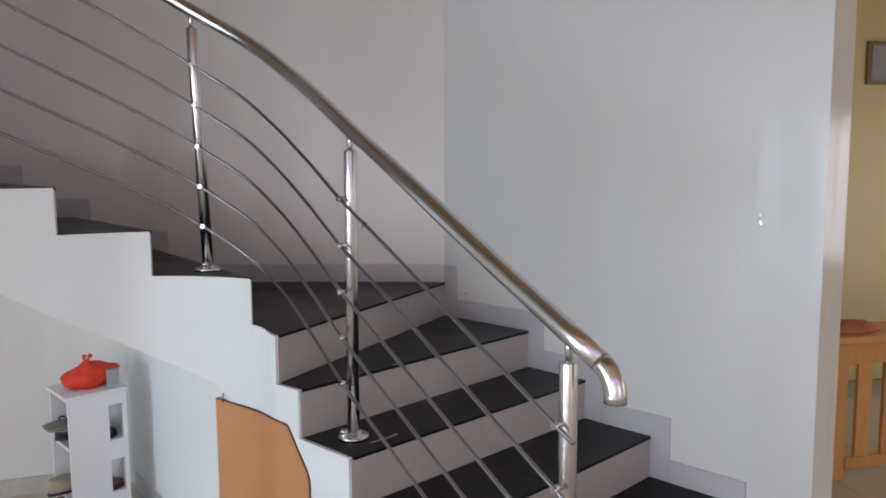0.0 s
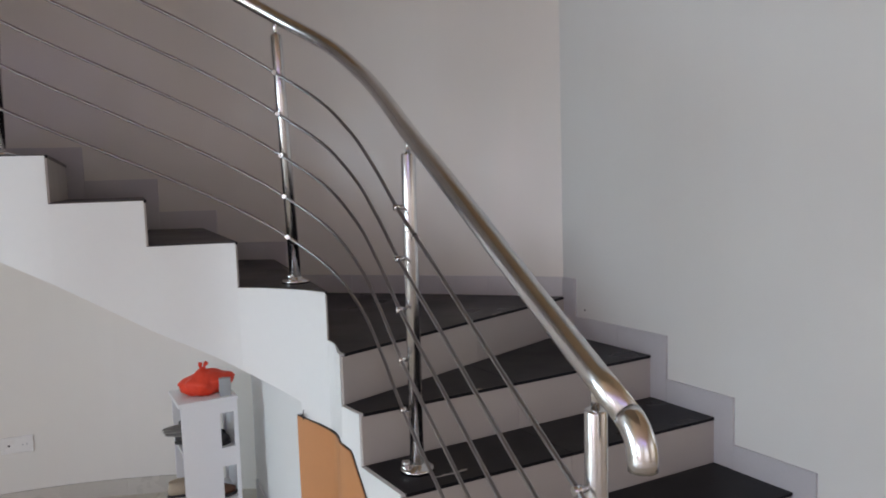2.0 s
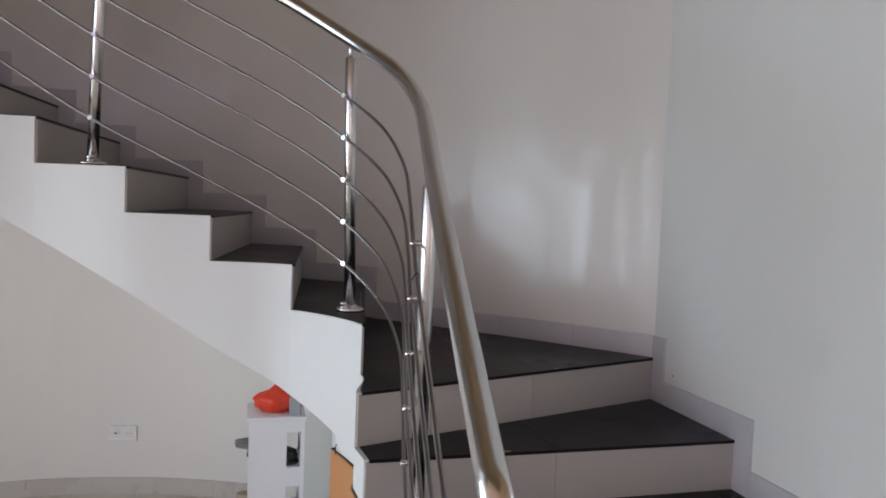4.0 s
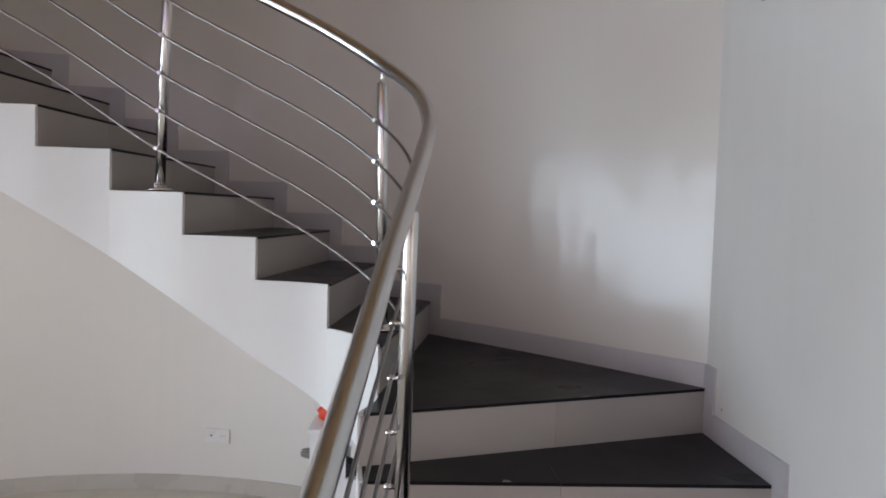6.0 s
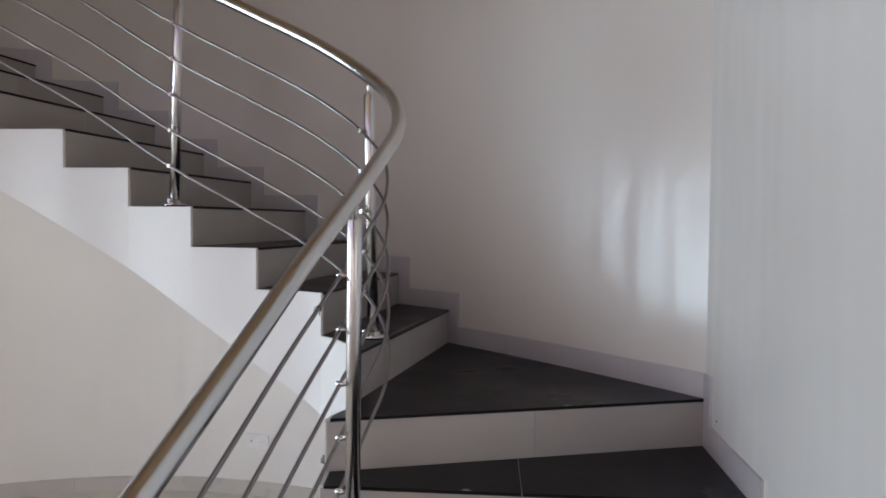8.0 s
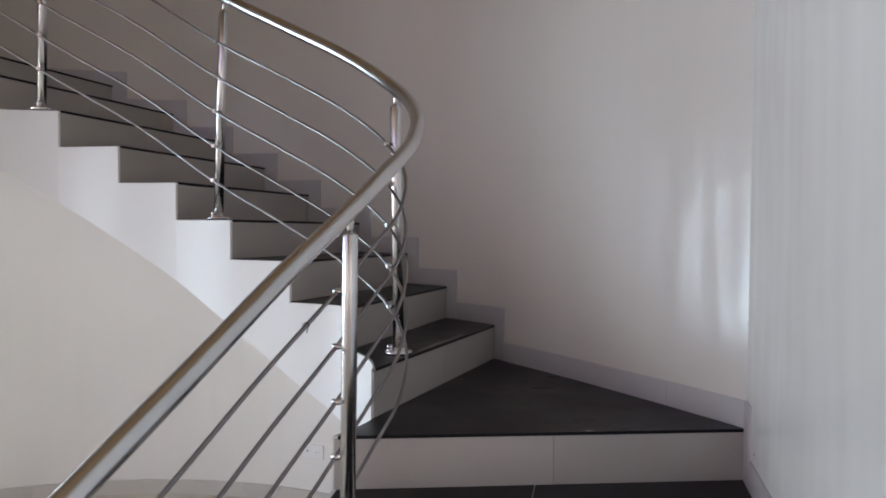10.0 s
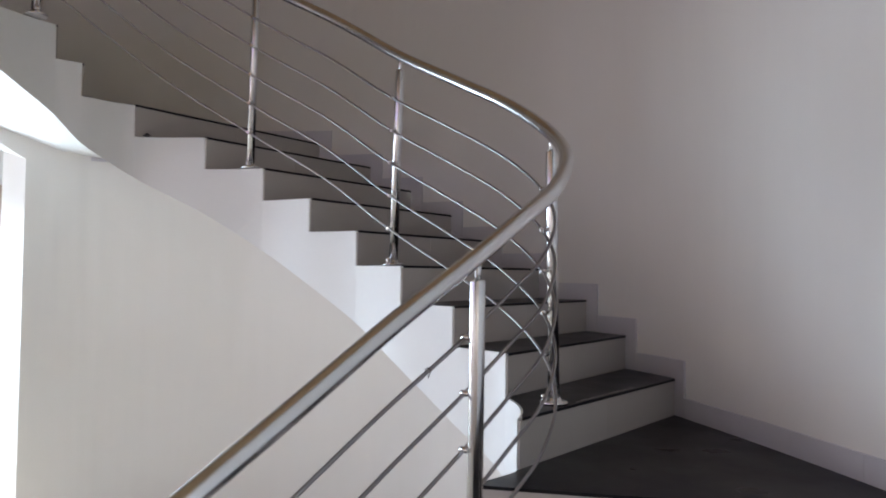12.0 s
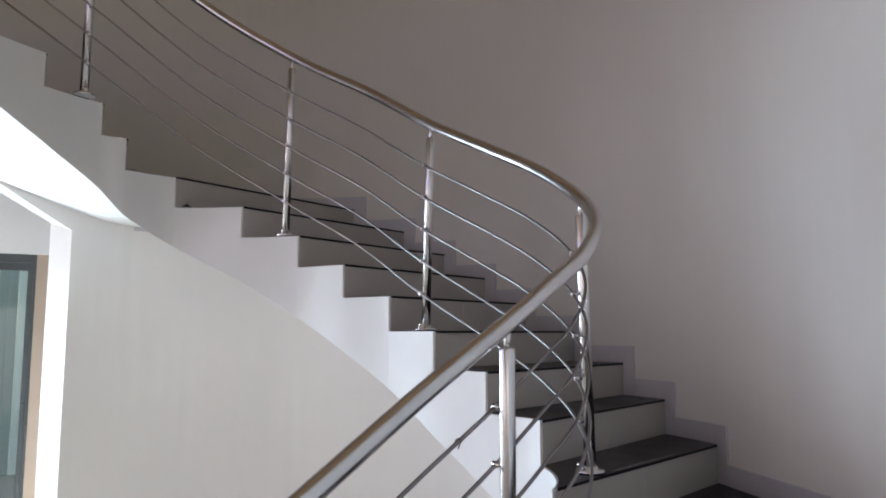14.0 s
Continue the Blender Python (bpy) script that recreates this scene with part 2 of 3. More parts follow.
INNER = [(0.546, 1.865), (0.386, 2.140), (0.226, 2.410), (0.066, 2.684), (-0.072, 2.901), (-0.139, 2.992), (-0.213, 3.214),
         (-0.575, 3.409), (-0.883, 3.345), (-1.178, 3.243), (-1.508, 3.161), (-1.769, 3.011), (-2.034, 2.844), (-2.242, 2.583),
         (-2.425, 2.250), (-2.350, 1.990), (-2.326, 1.868), (-2.155, 1.601), (-1.95, 1.35), (-1.72, 1.14)]
OUTER_STRAIGHT = [0.0, 0.315, 0.62, 0.935, 1.245]     # metres along the straight wall from its end
OUTER_ANGLES = [80.5, 89.0, 95.8, 104.0, 112.4, 119.4, 126.4, 133.4, 142.0, 179, 187, 195, 203, 211]
SOFFIT_ANGLES = OUTER_ANGLES[:9] + [160, 181, 194, 205, 216]   # the sloping underside turns more evenly than the treads
OUTER = [WALL_END + ALONG * s for s in OUTER_STRAIGHT] + [CORNER + Vector((-0.008, 0.0))] + [ring(a) for a in OUTER_ANGLES]
OUTER = [Vector(p) for p in OUTER]
SUB = 10
EDGE = [Vector((p.x, p.y)) for p in spline([(x, y, 0) for x, y in INNER], SUB)]
EDGE_STRAIGHT = 5                       # the first treads have a straight open side


def edge(n):
    """The open side of tread n (counted from 1), from its nosing to the next one."""
    if n <= EDGE_STRAIGHT:
        return [Vector(INNER[n - 1]), Vector(INNER[n])]
    return EDGE[(n - 1) * SUB : n * SUB + 1]


def back_line(f):
    """The wall from the corner to the round part, which swells gently outward."""
    p = CORNER.lerp(ring(80.5), f)
    d = (ring(80.5) - CORNER).normalized()
    return p + Vector((-d.y, d.x)) * (-0.08 * f * (1 - f))


def wall_side(n, count, angles=OUTER_ANGLES):
    """The wall side of tread n as count + 1 points."""
    if n >= 7:
        a, b = angles[n - 7], angles[n - 6]
        return [ring(a + (b - a) * k / count) for k in range(count + 1)]
    if n == 6:
        return [back_line(k / count) for k in range(count + 1)]
    a, b = OUTER[n - 1], OUTER[n]
    return [a.lerp(b, k / count) for k in range(count + 1)]


# ---------------------------------------------------------------- walls, floors, ceilings
floor = thing("floor", "pale beige polished floor tiles with thin joints", "floor", kind="structure")
bm = bmesh.new()
box(bm, (-5.0, -3.7, -0.2), (5.4, 5.2, -0.006))
part("bed", bm, M_GROUT, floor)

bm = bmesh.new()
THICK = 0.225
prism(bm, [WALL_END, CORNER, CORNER + OUTN * THICK + ALONG * 0.2, WALL_END + OUTN * THICK], 0, TOP)
tagged(part("wall_right", bm, M_WHITE), "white satin wall beside the lower steps", "wall", kind="structure")

JAMB, HEAD_Z = 185.6, 2.40
inside = [back_line(k / 12) for k in range(12)] + [ring(80.5 + (JAMB - 80.5) * k / 56) for k in range(57)]
outside = [back_line(k / 12) + Vector((0.04, 0.165)) for k in range(12)] + [ring(80.5 + (JAMB + 2.4 - 80.5) * k / 56, R + 0.20) for k in range(57)]
bm = bmesh.new()
cols = [[bm.verts.new((*p, z)) for p, z in ((a, 0), (a, TOP), (b, TOP), (b, 0))] for a, b in zip(inside, outside)]
for c, d in zip(cols, cols[1:]):
    for k in range(4):
        bm.faces.new((c[k], d[k], d[(k + 1) % 4], c[(k + 1) % 4]))
bm.faces.new(cols[0])
bm.faces.new(cols[-1][::-1])
wall_back = tagged(part("wall_back", bm, M_ROUND, smooth=True), "white satin wall curving round the stair well", "wall", kind="structure")
wall_back.data.set_sharp_from_angle(angle=radians(30))

# the wall above the sloping head of the passage
bm = bmesh.new()
angles = [JAMB + (250 - JAMB) * k / 30 for k in range(31)]
for a, b in zip(angles, angles[1:]):
    za, zb = [min(HEAD_Z + 0.027 * (v - JAMB), 2.95) for v in (a, b)]
    prism(bm, [ring(a), ring(b), ring(b, R + 0.20), ring(a, R + 0.20)], [za, zb, zb, za], TOP)
bmesh.ops.remove_doubles(bm, verts=bm.verts, dist=1e-4)
tagged(part("wall_over_passage", bm, M_ROUND), "curved white wall over the sloping passage head", "wall", kind="structure")

bm = bmesh.new()
box(bm, (-5.0, -3.7, TOP), (5.4, 5.2, TOP + 0.2))
tagged(part("ceiling_well", bm, M_CEIL), "unseen ceiling high over the stairs, tinted tan for warm bounce", "ceiling", kind="structure")
# unseen slab; its edge cuts window light reaching high on the stair wall
bm = bmesh.new()
box(bm, (-5.0, -3.7, HALL), (5.4, 0.30, HALL + 0.25))
box(bm, (1.95, 0.302, HALL), (5.4, 3.0, HALL + 0.25))
box(bm, (1.95, 3.0, LOW + 0.30), (5.4, 5.2, LOW + 0.55))
box(bm, (1.95, 2.95, LOW + 0.55), (5.4, 3.0, HALL))
tagged(part("ceiling_hall", bm, M_CEIL), "unseen hall ceiling, tinted tan for warm bounce", "ceiling", kind="structure")


def wall_with_hole(name, axis, at, thick, span, height, hole, mat, label):
    """A wall across x or y with one opening (from, to, low, high)."""
    bm = bmesh.new()
    a0, a1 = span
    h0, h1, z0, z1 = hole
    for lo, hi, b, t in ((a0, h0, 0, height), (h1, a1, 0, height), (h0, h1, 0, z0), (h0, h1, z1, height)):
        if hi - lo > 0.001 and t - b > 0.001:
            if axis == "x":
                box(bm, (at, lo, b), (at + thick, hi, t))
            else:
                box(bm, (lo, at, b), (hi, at + thick, t))
    return tagged(part(name, bm, mat), label, "wall", kind="structure")


wall_with_hole("wall_west", "x", -4.85, 0.25, (-3.7, 5.2), TOP, (-1.3, 1.68, 0.0, 2.33), M_PASSAGE, "white wall round the glass garden door")
bm = bmesh.new()
HIGH = (2.8, 3.4)
for x0, x1, gaps in ((-4.6, -4.25, ()), (-4.25, -3.0, ((0.2, 2.3),)), (-3.0, 0.15, ((0.2, 2.3), HIGH)), (0.15, 0.9, (HIGH,)),
                     (0.9, 3.6, ((0.2, 2.3), HIGH)), (3.6, 3.9, ((0.2, 2.3),)), (3.9, 5.4, ())):
    low = 0.0
    for g0, g1 in gaps + ((TOP, TOP),):
        box(bm, (x0, -3.7, low), (x1, -3.45, g0))
        low = g1
tagged(part("wall_south", bm, M_CREAM), "unseen wall tinted cream for bounce, with the front openings and a long high window", "wall", kind="structure")
# out of view; the opening is made up to hold the east fill
wall_with_hole("wall_east_front", "x", 5.15, 0.25, (-3.45, 1.9), TOP, (-1.1, 1.5, 0.2, 2.2), M_CREAM, "unseen cream wall with an opening added for fill light")
# this wall's opening is unseen, cut only for the olive room fill
wall_with_hole("wall_east", "x", 5.15, 0.25, (1.9, 5.2), TOP, (3.2, 4.4, 0.9, 2.0), M_OLIVE, "olive yellow room wall with an unseen opening added for fill light")
bm = bmesh.new()
box(bm, (-4.6, 4.95, 0), (5.15, 5.2, TOP))
tagged(part("wall_north", bm, M_OLIVE), "olive yellow painted room wall", "wall", kind="structure")

# ---------------------------------------------------------------- the staircase
stair = thing("staircase", "white turning staircase with dark tiled treads", "staircase")
STEPS = 19
DROPS = [0.49, 0.49, 0.485, 0.46, 0.445, 0.438, 0.435, 0.41, 0.388, 0.41, 0.455, 0.44, 0.445, 0.445]   # depth of the soffit under treads 7 and up


def drop(n, f):
    a, b = DROPS[n - 7], DROPS[n - 6]
    return a + (b - a) * f


for n in range(1, STEPS + 1):
    e = edge(n)
    w = wall_side(n, len(e) - 1)
    under = wall_side(n, len(e) - 1, SOFFIT_ANGLES)
    m = len(e) - 1
    z = level(n) - 0.003
    cuts = [(0, m)] if n != 7 else [(0, 4), (4, m)]
    for first, stop in cuts:
        solid = n <= 6 or (n == 7 and first == 0)
        lows = [0.0 if solid else level(n) - drop(n, k / m) + RISE * k / m for k in range(first, stop + 1)]
        bm = bmesh.new()
        ring_verts = [[bm.verts.new((p.x, p.y, h)) for p, h in ((a, lo), (a, z), (b, z), (c, lo))] for a, b, c, lo in zip(e[first : stop + 1], w[first : stop + 1], under[first : stop + 1], lows)]
        for c, d in zip(ring_verts, ring_verts[1:]):
            for k in range(4):
                bm.faces.new((c[k], d[k], d[(k + 1) % 4], c[(k + 1) % 4]))
        bm.faces.new(ring_verts[0])
        bm.faces.new(ring_verts[-1][::-1])
        step = part("step", bm, M_STAIR, stair, smooth=True)
        step.data.set_sharp_from_angle(angle=radians(28))

# closing wall under the stairs, in line with the lower steps
BEND, FAR = edge(7)[4], Vector((-0.80, 4.36))
FDIR = (FAR - BEND).normalized()
FNOR = Vector((FDIR.y, -FDIR.x))
bm = bmesh.new()
prism(bm, [BEND, FAR, FAR + FNOR * 0.12, BEND + FNOR * 0.12], [0] * 4, [0.84, 0.90, 0.90, 0.84])
tagged(part("wall_under_stairs", bm, M_STAIR), "white wall closing the space under the stairs", "wall", kind="structure")


for n in range(1, STEPS + 1):
    e = edge(n)
    w = wall_side(n, len(e) - 1)
    z = level(n)
    lean = (w[0] - e[0]).normalized()
    front = Vector((lean.y, -lean.x))
    # two tiles a tread, with a fine joint
    cut = 0.48 if n != 6 else 0.52
    for lo, hi in ((0.012, cut - 0.0009), (cut + 0.0009, 0.998)) if n != 6 else ((0.012, 0.998),):
        poly = []
        for side, f in ((0, lo), (1, hi)):
            line = [p.lerp(q, f) for p, q in zip(e, w)]
            line[0] = line[0] + front * 0.010
            poly += line if side == 0 else line[::-1]
        bm = bmesh.new()
        prism(bm, poly, z - 0.011, z)
        part("tread_tile", bm, M_TREAD, stair)
    for lo, hi in ((0.004, cut - 0.0005), (cut + 0.0005, 0.998)):
        a, b = e[0].lerp(w[0], lo), e[0].lerp(w[0], hi)
        bm = bmesh.new()
        prism(bm, [a, b, b + front * 0.007, a + front * 0.007], z - (FIRST if n == 1 else RISE) + 0.0005, z - 0.0115)
        part("riser_tile", bm, M_RISER, stair)

# pale mortar smears left on the treads
rnd = random.Random(4)
for n, f0, f1, back in ((7, 0.30, 0.68, 0.012), (4, 0.10, 0.20, 0.05), (5, 0.34, 0.36, -0.004), (6, 0.60, 0.62, -0.004)):
    e, w = edge(n), wall_side(n, len(edge(n)) - 1)
    a, b = e[0].lerp(w[0], f0), e[0].lerp(w[0], f1)
    inward = (e[-1] - e[0]).normalized()
    count = max(4, round((b - a).length * 60))
    near_side, far_side = [], []
    for k in range(count + 1):
        p = a.lerp(b, k / count) + inward * (back + rnd.uniform(-0.003, 0.003))
        wide = rnd.uniform(0.0015, 0.007) * (0.3 if k in (0, count) else 1.0)
        near_side.append(p - inward * wide * 0.5)
        far_side.append(p + inward * wide)
    bm = bmesh.new()
    prism(bm, near_side + far_side[::-1], level(n) - 0.001, level(n) + 0.0016)
    part("mortar_smear", bm, M_MORTAR, stair, "pale dried mortar smear")

# stepped skirting on the wall
skirting = thing("baseboard", "stepped grey tile skirting along the stair wall", "baseboard", kind="structure")
UP, SHIFT, PROUD = 0.090, 0.09, 0.010


def wall_at(s):
    """Plan point and inward normal at s metres along the wall from its free end."""
    straight = (CORNER - WALL_END).length
    second = (ring(80.5) - CORNER).length
    inward = -OUTN
    if s < straight:
        return WALL_END + ALONG * s, inward
    if s < straight + second:
        d = (ring(80.5) - CORNER).normalized()
        return back_line((s - straight) / second), Vector((-d.y, d.x))
    a = 80.5 + math.degrees((s - straight - second) / R)
    return ring(a), (Vector((CX, CY)) - ring(a)).normalized()


S1 = (CORNER - WALL_END).length
S2 = S1 + (ring(80.5) - CORNER).length
NOSE_S = OUTER_STRAIGHT + [S1] + [S2 + radians(a - 80.5) * R for a in OUTER_ANGLES]


def skirt_piece(s0, s1, z0, z1, parent):
    bm = bmesh.new()
    count = max(1, int((s1 - s0) / 0.12)) if s1 > S1 + 0.01 else 1
    for k in range(count):
        u, v = s0 + (s1 - s0) * k / count, s0 + (s1 - s0) * (k + 1) / count
        (p, pn), (q, qn) = wall_at(u + 1e-5), wall_at(v - 1e-5)
        prism(bm, [p, q, q + qn * PROUD, p + pn * PROUD], z0, z1)
    part("skirting_tile", bm, M_SKIRT, parent)


for n in range(1, STEPS + 1):
    s0, s1 = NOSE_S[n - 1] - SHIFT, NOSE_S[n] - SHIFT
    s0 = max(s0, 0.002)
    for lo, hi in ((s0, S1), (S1 + 0.0, s1)) if s0 < S1 < s1 - 0.02 else ((s0, s1),):
        count = max(1, math.ceil((hi - lo) / 0.45))
        for k in range(count):
            u, v = lo + (hi - lo) * k / count, lo + (hi - lo) * (k + 1) / count
            if v - u > 0.004:
                skirt_piece(u + 0.0007, v - 0.0007, level(n) - (RISE if n > 1 else FIRST) + 0.001, level(n) + UP, skirting)

# skirting on the floor along the round wall
low_skirting = thing("baseboard", "grey-beige tile skirting at the foot of the round wall", "baseboard", kind="structure")
a = 92.0
while a < JAMB - 1:
    b = min(a + 7.6, JAMB - 0.2)
    bm = bmesh.new()
    for k in range(2):
        u, v = a + 0.012 + (b - a - 0.024) * k / 2, a + 0.012 + (b - a - 0.024) * (k + 1) / 2
        prism(bm, [ring(u), ring(v), ring(v, R - 0.012), ring(u, R - 0.012)], 0.0, 0.088)
    part("skirting_tile", bm, M_LOWSKIRT, low_skirting)
    a = b
bm = bmesh.new()
prism(bm, [BEND, FAR, FAR - FNOR * 0.012, BEND - FNOR * 0.012], 0, 0.095)
part("skirting_tile", bm, M_SKIRT, low_skirting)

# ---------------------------------------------------------------- the railing
railing = thing("railing", "polished steel stair railing with five thin rods", "railing")
# foot of each post, its tread, and how far it leans for a metre of height
POSTS = [(0.482, 1.957, 1, 0.0, 0.0), (0.107, 2.853, 4, 0.006, 0.0), (-0.371, 3.487, 7, -0.031, 0.003),
         (-1.365, 3.293, 10, 0.028, 0.012), (-2.110, 2.796, 13, 0.014, 0.012), (-2.252, 1.778, 17, 0.006, 0.006)]
# the centre line of the handrail; it passes over the posts at RAIL_POST
RAIL = [(0.482, 1.957, 1.251), (0.357, 2.258, 1.421), (0.232, 2.558, 1.595), (0.113, 2.853, 1.756), (0.028, 3.062, 1.877),
        (-0.058, 3.245, 1.983), (-0.192, 3.396, 2.108), (-0.402, 3.488, 2.238), (-0.67, 3.487, 2.394), (-0.985, 3.417, 2.554),
        (-1.337, 3.305, 2.738), (-1.729, 3.130, 2.992), (-2.096, 2.808, 3.256), (-2.318, 2.327, 3.580), (-2.246, 1.784, 3.929)]
RAIL_POST = [0, 3, 7, 10, 12, 14]
RAIL_H = [RAIL[k][2] - level(p[2]) for k, p in zip(RAIL_POST, POSTS)]
ROD_H = [1.040, 1.022, 1.006, 1.000, 1.012, 0.985]
RODS = [0.180, 0.334, 0.488, 0.642, 0.795]


def between_posts(values, k):
    """A value given at the posts, for point k of the handrail."""
    i = max(j for j in range(len(RAIL_POST) - 1) if RAIL_POST[j] <= k)
    f = (k - RAIL_POST[i]) / (RAIL_POST[i + 1] - RAIL_POST[i])
    return values[i] + (values[i + 1] - values[i]) * f


def under_rail(heights, shift):
    """A line at these heights over the treads, one a post, in the leaning plane of the posts, shifted to the open side."""
    line = []
    for k, (x, y, z) in enumerate(RAIL):
        d = between_posts([r - h for r, h in zip(RAIL_H, heights)], k)
        line.append((x - d * between_posts([p[3] for p in POSTS], k), y - d * between_posts([p[4] for p in POSTS], k), z - d))
    pts = spline(line, 8)
    out = []
    for i, p in enumerate(pts):
        t = pts[min(i + 1, len(pts) - 1)] - pts[max(i - 1, 0)]
        out.append(p + Vector((-t.y, t.x, 0)).normalized() * shift)
    return out


rail = under_rail(RAIL_H, 0.0)
d0 = (rail[0] - rail[3]).normalized()
last = rail[-1] - rail[-4]
start = rail[0] + d0 * 0.108
lead = [start]
for k in range(1, 9):
    a = k / 8 * radians(62)
    turn = d0 * math.sin(a) + (Vector((0, 0, -1)) - d0 * Vector((0, 0, -1)).dot(d0)).normalized() * (1 - math.cos(a))
    lead.append(start + turn * 0.075)
lead.append(lead[-1] + Vector((0, 0, -0.016)))
bm = bmesh.new()
tube(bm, [start] + rail + [rail[-1] + last * 2, rail[-1] + last * 5], 0.0255, 20)
part("handrail", bm, M_STEEL, railing, smooth=True)
bm = bmesh.new()
tube(bm, lead, 0.0258, 20)
part("end_bend", bm, M_STEEL, railing, "polished steel bend closing the handrail", smooth=True)


def smooth_by_angle(ob):
    for p in ob.data.polygons:
        p.use_smooth = len(p.vertices) == 4


for ob in list(railing.children):
    smooth_by_angle(ob)

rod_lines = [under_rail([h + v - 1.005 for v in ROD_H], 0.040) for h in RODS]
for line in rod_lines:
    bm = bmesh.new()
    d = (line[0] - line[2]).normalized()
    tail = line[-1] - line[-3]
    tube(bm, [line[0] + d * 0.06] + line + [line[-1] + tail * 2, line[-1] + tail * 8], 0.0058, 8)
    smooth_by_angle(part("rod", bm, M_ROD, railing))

# ground weld seams on the handrail and a twist of wire left on the top rod
for k in (57, 72):
    p, d = rail[k].lerp(rail[k + 1], 0.6), (rail[k + 1] - rail[k]).normalized()
    bm = bmesh.new()
    tube(bm, [p - d * 0.003, p - d * 0.0015, p + d * 0.0015, p + d * 0.003], [0.0256, 0.0263, 0.0263, 0.0256], 20)
    smooth_by_angle(part("weld_seam", bm, M_STEEL, railing))
p = rod_lines[4][20]
bm = bmesh.new()
tube(bm, [p + Vector(v) for v in ((-0.012, -0.004, -0.010), (-0.006, -0.006, 0.004), (0.002, -0.001, 0.0085), (0.007, 0.004, 0.001), (0.002, 0.002, -0.008), (0.010, -0.006, -0.016))], 0.0014, 6)
part("wire_tie", bm, M_DARK, railing, "dark twist of wire round the rod")

for (x, y, n, lx, ly), rail_h in zip(POSTS, RAIL_H):
    z = level(n)
    POST_H = rail_h - 0.021
    upright = Matrix.Translation((x, y, z)) @ Vector((lx, ly, 1)).to_track_quat("Z", "Y").to_matrix().to_4x4()
    bm = bmesh.new()
    lathe(bm, [(0.0215, 0.010), (0.0215, POST_H - 0.050), (0.0205, POST_H - 0.046), (0.017, POST_H - 0.0445), (0.011, POST_H - 0.044)], 20, upright)
    post = part("post", bm, M_STEEL, railing)
    smooth_by_angle(post)
    bm = bmesh.new()
    lathe(bm, [(0.0085, POST_H - 0.046), (0.0085, POST_H - 0.022), (0.010, POST_H - 0.018), (0.010, POST_H + 0.004)], 12, upright)
    smooth_by_angle(part("pin", bm, M_STEEL, post))
    bm = bmesh.new()
    lathe(bm, [(0.052, 0.0005), (0.052, 0.010), (0.049, 0.013), (0.028, 0.014), (0.027, 0.024), (0.0222, 0.026)], 24, pose(x, y, z))
    smooth_by_angle(part("flange", bm, M_STEEL, post))
    near = min(rod_lines[0], key=lambda p: (p.x - x) ** 2 + (p.y - y) ** 2)
    way = Vector((near.x - x, near.y - y, 0)).normalized()
    bm = bmesh.new()
    lathe(bm, [(0.013, 0.012), (0.013, 0.020), (0.0115, 0.021), (0.0115, 0.023), (0.013, 0.024), (0.013, 0.034), (0.011, 0.036)], 14, pose(x + way.x * 0.036, y + way.y * 0.036, z))
    smooth_by_angle(part("bolt_cover", bm, M_STEEL, post))
    for line, h in zip(rod_lines, RODS):
        ax, ay = x + lx * h, y + ly * h
        near = min(line, key=lambda p: (p.x - ax) ** 2 + (p.y - ay) ** 2)
        way = Vector((near.x - ax, near.y - ay, 0)).normalized()
        bm = bmesh.new()
        c = Vector((ax, ay, near.z))
        tube(bm, [c + way * 0.016, c + way * 0.030, c + way * 0.031, c + way * 0.050], [0.0065, 0.0065, 0.0088, 0.0088], 12)
        smooth_by_angle(part("clamp", bm, M_STEEL, post))

# ---------------------------------------------------------------- things under and beside the stairs
# board hatch in the wall under the lower steps
hatch = thing("hatch_door", "orange-brown board hatch with a sloping cut top", "hatch")


FOOT = [Vector(INNER[3])]
for n in (4, 5, 6):
    FOOT += edge(n)[1:]
FOOT += edge(7)[1:5]
FOOT_S = [0.0]
for p, q in zip(FOOT, FOOT[1:]):
    FOOT_S.append(FOOT_S[-1] + (q - p).length)


def on_base(s, z, out):
    """A point s metres along the foot of the stairs, at a height, so far out from it."""
    i = max(k for k in range(len(FOOT) - 1) if FOOT_S[k] <= s or k == 0)
    d = (FOOT[i + 1] - FOOT[i]).normalized()
    p = FOOT[i] + d * (s - FOOT_S[i]) - Vector((d.y, -d.x)) * out
    return Vector((p.x, p.y, z))


def plate(bm, top, low, grow, near, far):
    """A bent board on the foot: columns with the given tops."""
    cols = []
    for s0, z in top:
        cols.append([bm.verts.new(on_base(s0, h, o)) for h, o in ((low, far), (z + grow, far), (z + grow, near), (low, near))])
    for c, d in zip(cols, cols[1:]):
        for k in range(4):
            bm.faces.new((c[k], d[k], d[(k + 1) % 4], c[(k + 1) % 4]))
    bm.faces.new(cols[0])
    bm.faces.new(cols[-1][::-1])


S_L = 0.783
TOPLINE = [(0.202, 0.585), (0.215, 0.616), (0.26, 0.673), (0.308, 0.745), (0.316, 0.752), (0.37, 0.757), (0.42, 0.752), (0.48, 0.741), (0.55, 0.732), (0.62, 0.733), (0.70, 0.742), (S_L, 0.756)]
bm = bmesh.new()
plate(bm, TOPLINE, 0.02, 0.0, 0.001, 0.008)
part("board", bm, M_PANEL, hatch, smooth=True).data.set_sharp_from_angle(angle=radians(40))
bm = bmesh.new()
plate(bm, [(0.1985, 0.580)] + TOPLINE[1:-1] + [(S_L + 0.003, 0.754)], 0.015, 0.004, -0.004, 0.004)
part("gap", bm, M_DARK, hatch, "dark gap round the board")
bm = bmesh.new()
